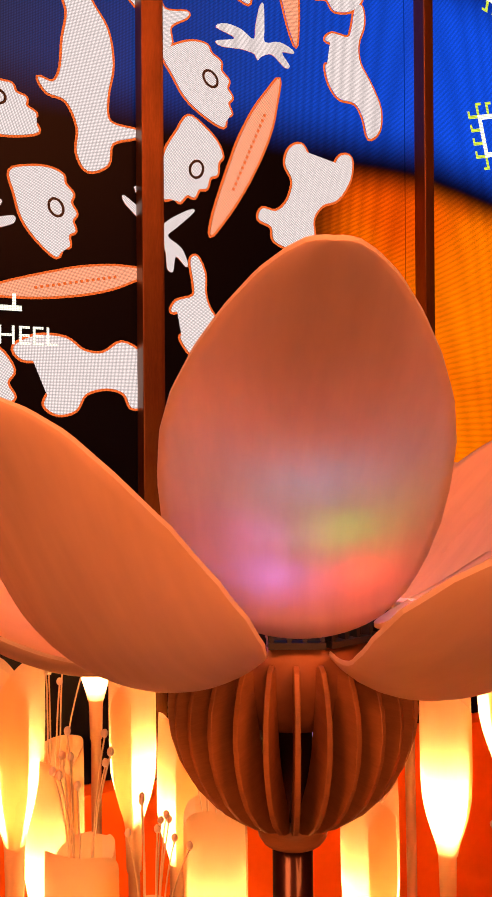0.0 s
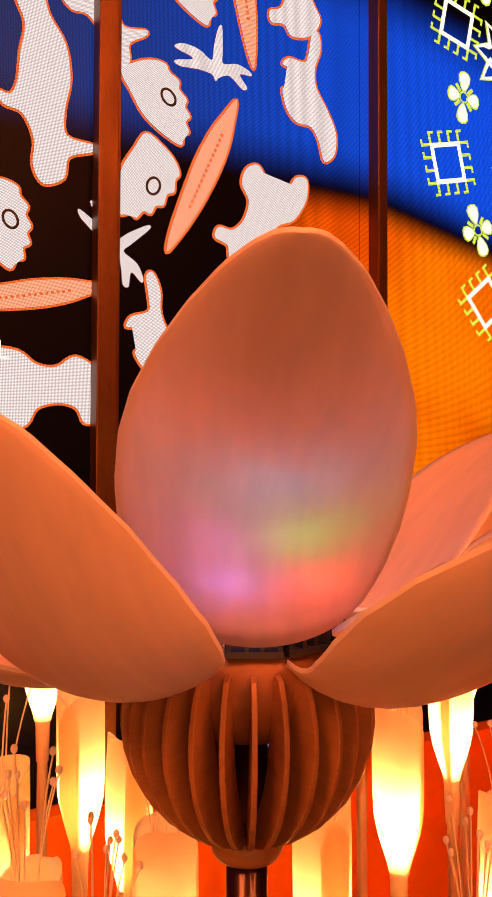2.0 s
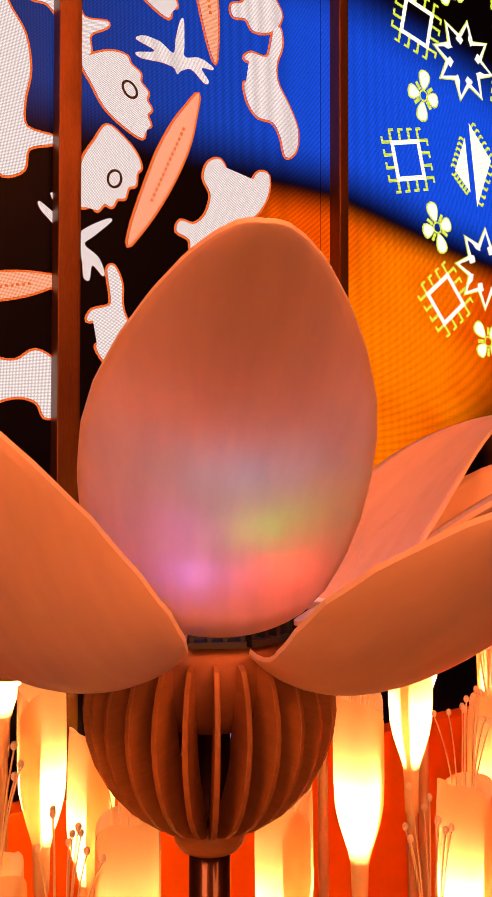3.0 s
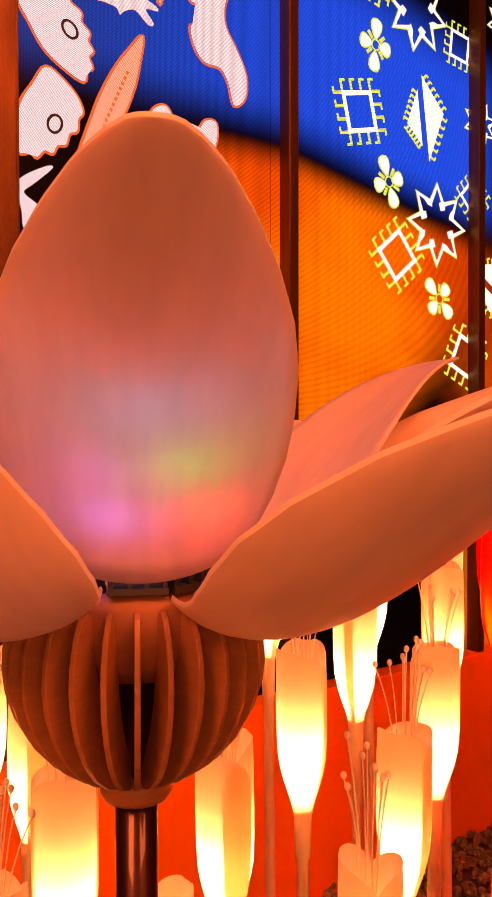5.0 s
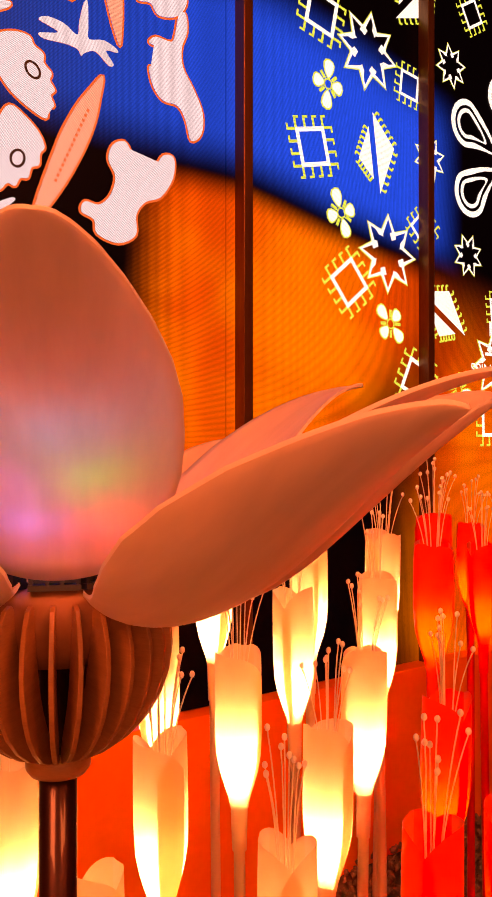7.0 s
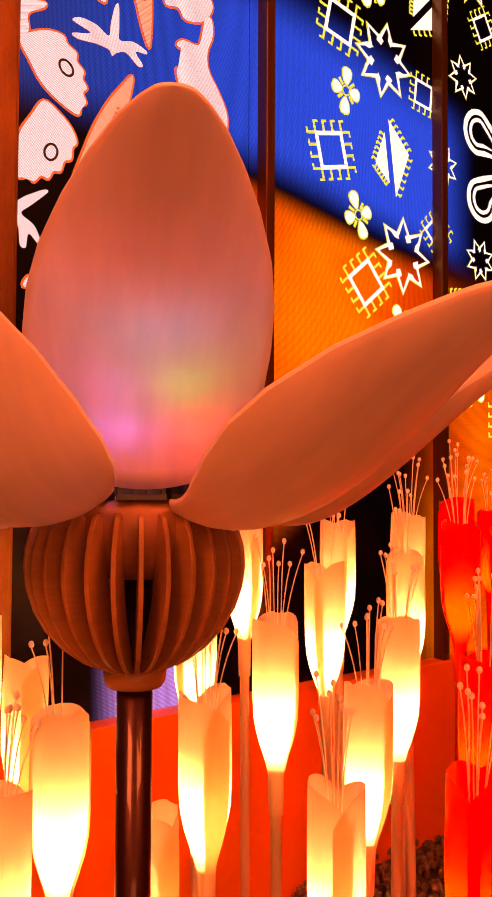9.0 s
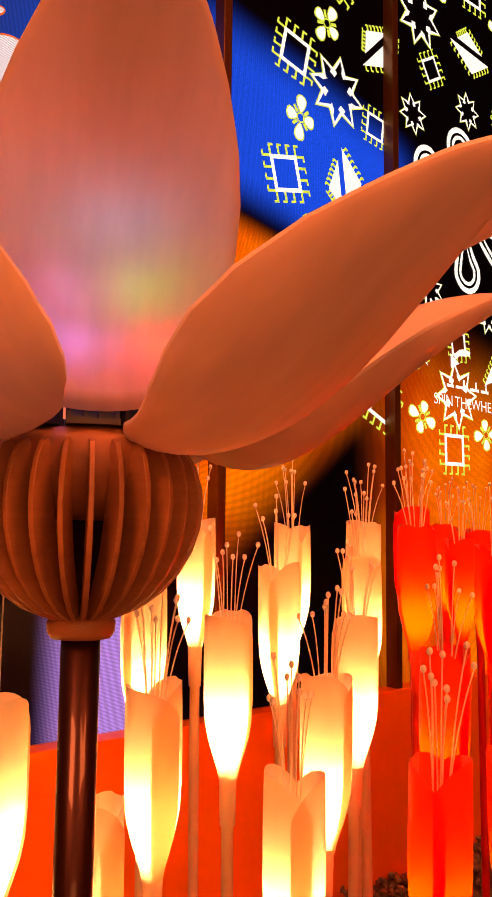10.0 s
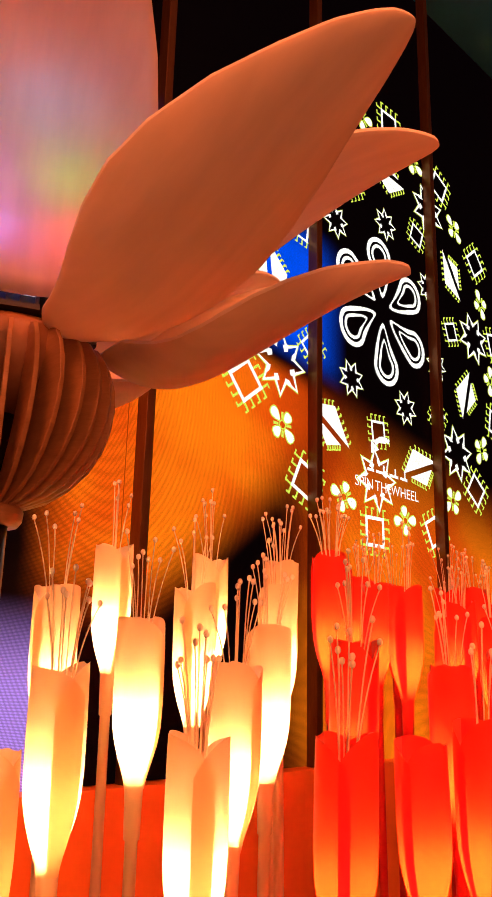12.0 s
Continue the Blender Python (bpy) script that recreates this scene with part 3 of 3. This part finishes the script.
clip = bmesh.new()
box(clip, 0.074, 0.096, -0.026, 0.026, 1.392, 1.398)
for y in (-0.025, -0.009, 0.005, 0.021):
    box(clip, 0.078, 0.094, y, y + 0.004, 1.398, 1.418)
box(clip, 0.076, 0.084, -0.026, 0.026, 1.398, 1.411)
clip_mesh = mesh_of(clip, "bracket", M_CLIP)
# direction round the stem, midrib (radius, height) from base to tip, half width, cup, roll, fuller base, fuller ends
PETALS = (
    (0.8, ((0.106, 1.415), (0.134, 1.512), (0.296, 1.591), (0.417, 1.677)), 0.118, 35.9, -2.6, 0.18, 0.06),
    (34.4, ((0.096, 1.372), (0.254, 1.324), (0.331, 1.466), (0.509, 1.558)), 0.108, 49.2, -3.6, 0.04, -0.45),
    (62.9, ((0.107, 1.408), (0.161, 1.408), (0.333, 1.587), (0.487, 1.606)), 0.112, 13.3, 2.4, 0.08, -0.33),
    (94.9, ((0.112, 1.380), (0.234, 1.312), (0.274, 1.442), (0.551, 1.598)), 0.108, 70.6, 15.0, 0.05, -0.06),
    (118.3, ((0.091, 1.407), (0.180, 1.365), (0.263, 1.590), (0.478, 1.624)), 0.108, 17.1, -4.1, 0.14, -0.50),
    (149.0, ((0.109, 1.378), (0.224, 1.325), (0.284, 1.420), (0.509, 1.545)), 0.108, 50, 0, 0.0, 0.0),
    (180.0, ((0.095, 1.408), (0.168, 1.390), (0.283, 1.540), (0.450, 1.590)), 0.108, 30, 0, 0.0, 0.0),
    (-38.8, ((0.109, 1.382), (0.236, 1.319), (0.284, 1.461), (0.365, 1.607)), 0.125, 33.3, 5.6, 0.30, 1.01),
    (-88.3, ((0.109, 1.375), (0.224, 1.315), (0.284, 1.400), (0.509, 1.490)), 0.091, 60, -15, 0.0, 0.0),
    (-118.2, ((0.090, 1.397), (0.168, 1.350), (0.283, 1.450), (0.471, 1.500)), 0.100, 30, 0.5, 0.0, 0.0),
    (-149.0, ((0.109, 1.378), (0.224, 1.320), (0.284, 1.380), (0.480, 1.440)), 0.095, 40, 0, 0.0, 0.0),
)
for az, mid, half, cup, roll, heavy, ends in PETALS:
    outline = [(q, w * (1 + heavy * (0.5 - q) + ends * (q - 0.5) ** 2)) for q, w in (EGG if mid[0][1] > 1.4145 else WIDTH if mid[0][1] > 1.395 else SLIM)]
    me = petal_mesh([(r, 0, z) for r, z in mid], half, cup, roll, outline)
    part("petal", me, big, m=pose(0, 0, 0, 0, 0, az - 90))
    part("bracket", clip_mesh, big, "black plastic mounting bracket", pose(0, 0, 0, 0, 0, az - 90))

# ---- lantern flowers ----
BODY = [(0.0, 0.046), (0.04, 0.0468), (0.10, 0.0472), (0.16, 0.0468), (0.20, 0.0445), (0.23, 0.039), (0.26, 0.030), (0.285, 0.0215), (0.305, 0.0175)]


def sheet_mesh(k, material):
    """One of two curved sheets that wrap round the bulb, with rounded shoulders, top at z = 0."""
    bm = bmesh.new()
    rnd = random.Random(11 + k)
    nu, nv = 22, 16
    span = radians((215, 235, 200, 225)[k % 4])
    drop = (0.042, 0.055, 0.048, 0.060)[k % 4]
    lean = rnd.uniform(-0.3, 0.3)
    g = []
    for i in range(nu + 1):
        u = -1 + 2 * i / nu
        a = u * span / 2
        top = -drop * abs(u) ** 3.4 - 0.006 * (1 + math.sin(u * 3 + lean * 6)) * 0.5
        if abs(u) < 0.12 and k % 2:
            top -= 0.004
        line = []
        for j in range(nv + 1):
            z = top + (-0.305 - top) * (j / nv) ** 0.9
            r = lerp_table(BODY, -z) - 0.0018 * (k % 2) + 0.002 * abs(u) ** 3
            line.append(bm.verts.new((r * math.cos(a), r * math.sin(a), z)))
        g.append(line)
    for i in range(nu):
        for j in range(nv):
            bm.faces.new((g[i][j + 1], g[i + 1][j + 1], g[i + 1][j], g[i][j]))
    return mesh_of(bm, "petal_sheet", material, True)


def stamen_meshes(k, wire):
    """A thin bowed wire from the bulb up past the rim, and its bead."""
    rnd = random.Random(40 + k)
    a = 2 * math.pi * k / 9 + rnd.uniform(-0.3, 0.3)
    reach, top = rnd.uniform(0.012, 0.062), rnd.uniform(0.085, 0.165)
    p = [Vector((0.006 * math.cos(a), 0.006 * math.sin(a), -0.15)), Vector((0.014 * math.cos(a), 0.014 * math.sin(a), -0.03)),
         Vector((reach * 0.55 * math.cos(a), reach * 0.55 * math.sin(a), top * 0.45)), Vector((reach * math.cos(a), reach * math.sin(a), top))]
    bm = bmesh.new()
    rings = []
    for i in range(11):
        c = bezier(p, i / 10)
        rings.append([bm.verts.new(c + Vector((0.0015 * math.cos(b), 0.0015 * math.sin(b), 0))) for b in (0, 2.094, 4.189)])
    for r0, r1 in zip(rings, rings[1:]):
        for i in range(3):
            bm.faces.new((r0[i], r0[(i + 1) % 3], r1[(i + 1) % 3], r1[i]))
    w = mesh_of(bm, "stamen", wire, True)
    bm = bmesh.new()
    bmesh.ops.create_uvsphere(bm, u_segments=8, v_segments=6, radius=0.0048)
    bmesh.ops.scale(bm, vec=(1, 1, 1.25), verts=bm.verts)
    bmesh.ops.translate(bm, vec=p[3] + Vector((0, 0, 0.004)), verts=bm.verts)
    return w, mesh_of(bm, "bead", M_BEAD, True)


def bulb_mesh(material):
    bm = lathe([(0.001, -0.268), (0.009, -0.264), (0.0115, -0.250), (0.0125, -0.220), (0.0115, -0.185), (0.007, -0.168), (0.001, -0.164)], 12)
    return mesh_of(bm, "bulb", material, True)


KIT = {}
for red in (0, 1):
    KIT[red] = ([sheet_mesh(k, M_RED if red else M_SHEET) for k in range(4)], [stamen_meshes(k, M_WIRE) for k in range(14)], bulb_mesh(M_REDBULB if red else M_BULB))


def lantern(x, y, top, k=1.0, red=0, turn=0.0, stamens=8, seed=0):
    sheets, wires, bulb = KIT[red]
    rnd = random.Random(seed * 7 + 3)
    name = "red_lantern_flower" if red else "lantern_flower"
    ob = new(name)
    lean = (rnd.uniform(-1.2, 1.2), rnd.uniform(-1.2, 1.2))
    tilt = pose(0, 0, 0, lean[0], lean[1], turn)
    ob.matrix_world = Matrix.Translation(Vector((x, y, top)) - tilt @ Vector((0, 0, top))) @ tilt
    tagged(ob, "glowing red translucent lantern flower on a tall red stem" if red else "glowing cream translucent lantern flower on a tall frosted stem",
           "lantern flower", "lantern flowers in the gravel bed")
    up = Matrix.Translation((0, 0, top)) @ Matrix.Scale(k, 4)
    i = rnd.randrange(4)
    part("petal_sheet", sheets[i], ob, m=up)
    part("petal_sheet", sheets[(i + 1) % 4], ob, m=up @ pose(0, 0, -0.006, 0, 0, 180 + rnd.uniform(-25, 25)))
    part("bulb", bulb, ob, "lit bulb", up)
    neck = top - 0.298 * k
    bm = lathe([(0.0115, 0.0), (0.0115, neck - 0.10 * k), (0.0145 * k, neck - 0.098 * k), (0.0165 * k, neck - 0.02 * k), (0.0175 * k, neck - 0.004), (0.0135 * k, neck), (0.001, neck + 0.001)], 14)
    part("stem", mesh_of(bm, "stem", M_REDSTEM if red else M_STEM, True), ob)
    start = rnd.randrange(14)
    for j in range(stamens):
        w, b = wires[(start + j * 3 + j // 5) % 14]
        spin = up @ pose(0, 0, 0, 0, 0, rnd.uniform(0, 360))
        s_ob = part("stamen", w, ob, m=spin)
        part("bead", b, s_ob)
    return ob


LANTERNS = (
    # x, y, top, size, red, stamens
    (-0.400, 0.400, 1.272, 0.95, 0, 0), (-0.350, 0.427, 1.125, 1.00, 0, 9), (-0.400, 1.020, 1.300, 0.95, 0, 7), (-0.283, 0.783, 1.144, 1.00, 0, 0),
    (-0.187, 0.798, 1.052, 1.00, 0, 0), (-0.268, 0.245, 1.062, 1.00, 0, 9), (-0.167, 0.182, 1.008, 0.90, 0, 9), (0.145, 0.497, 1.046, 1.03, 0, 9),
    (0.313, 0.692, 1.139, 1.01, 0, 8), (0.152, 0.742, 1.197, 0.98, 0, 6), (0.320, 0.278, 0.953, 0.98, 0, 9), (0.440, 0.482, 1.054, 0.97, 0, 9),
    (0.580, 0.704, 1.130, 0.99, 0, 9), (0.469, 0.890, 1.226, 1.01, 0, 6), (0.304, 1.020, 1.324, 0.98, 0, 6), (0.687, 0.941, 1.243, 0.97, 0, 7),
    (0.765, 1.117, 1.328, 0.99, 0, 8), (0.550, 1.049, 1.317, 0.97, 0, 8), (0.039, 0.277, 0.934, 0.87, 0, 0), (-0.100, 0.405, 1.048, 1.00, 0, 4),
    (0.559, 0.297, 0.955, 1.05, 1, 9), (0.655, 0.460, 1.100, 0.95, 1, 9), (0.824, 0.927, 1.321, 1.00, 1, 9), (1.052, 0.979, 1.268, 0.95, 1, 7),
    (0.948, 0.612, 1.060, 1.00, 1, 8), (0.850, 0.462, 1.059, 0.90, 1, 0), (0.811, 0.313, 0.975, 1.00, 1, 6), (1.182, 0.927, 1.228, 0.80, 1, 8),
    (1.188, 0.803, 1.182, 0.80, 1, 7), (1.056, 1.155, 1.288, 0.90, 1, 8), (1.341, 1.238, 1.295, 0.85, 1, 8), (1.502, 1.341, 1.314, 0.85, 1, 8),
    (1.244, 1.083, 1.194, 0.85, 1, 8), (1.429, 1.052, 1.214, 0.85, 1, 8), (1.635, 1.186, 1.234, 0.85, 1, 8), (1.090, 0.565, 1.008, 0.90, 1, 6),
    (0.729, 0.369, 0.938, 0.95, 1, 0), (0.966, 0.431, 1.028, 0.95, 1, 7), (0.997, 0.286, 0.958, 0.95, 1, 0), (1.141, 0.700, 1.108, 0.90, 1, 8),
    (1.296, 0.845, 1.154, 0.90, 1, 8), (1.471, 0.886, 1.164, 0.90, 1, 8), (1.656, 1.497, 1.284, 0.90, 1, 9), (1.265, 1.424, 1.314, 0.90, 1, 9),
    (1.810, 1.341, 1.254, 0.90, 1, 9), (1.120, 1.362, 1.324, 0.85, 1, 9), (0.934, 1.195, 1.367, 1.05, 1, 9),
)
for i, (x, y, top, k, red, n) in enumerate(LANTERNS):
    lantern(x, y, top, k, red, 53.0 * i, n, i)

# ---- gravel bed ----
bm = bmesh.new()
rnd = random.Random(5)
stone = bmesh.new()
bmesh.ops.create_icosphere(stone, subdivisions=1, radius=1.0)
sv = [v.co.copy() for v in stone.verts]
sf = [[v.index for v in f.verts] for f in stone.faces]
stone.free()
verts, faces = [], []
for i in range(9000):
    x, y = rnd.uniform(0.5, 3.0), rnd.uniform(0.4, 3.0)
    if y > 1.514 + 0.498 * x - 0.02:
        continue
    m = pose(x, y, rnd.uniform(0.0, 0.03), rnd.uniform(0, 360), rnd.uniform(0, 360), rnd.uniform(0, 360)) @ Matrix.Diagonal((rnd.uniform(0.010, 0.022), rnd.uniform(0.010, 0.018), rnd.uniform(0.008, 0.014), 1))
    b = len(verts)
    verts += [tuple(m @ (v * rnd.uniform(0.9, 1.1))) for v in sv]
    faces += [[b + q for q in f] for f in sf]
me = bpy.data.meshes.new("gravel_bed")
me.from_pydata(verts, [], faces)
me.materials.append(M_GRAVEL)
tagged(new("gravel_bed", me), "loose brown gravel bed round the stems", "gravel", kind="stuff")
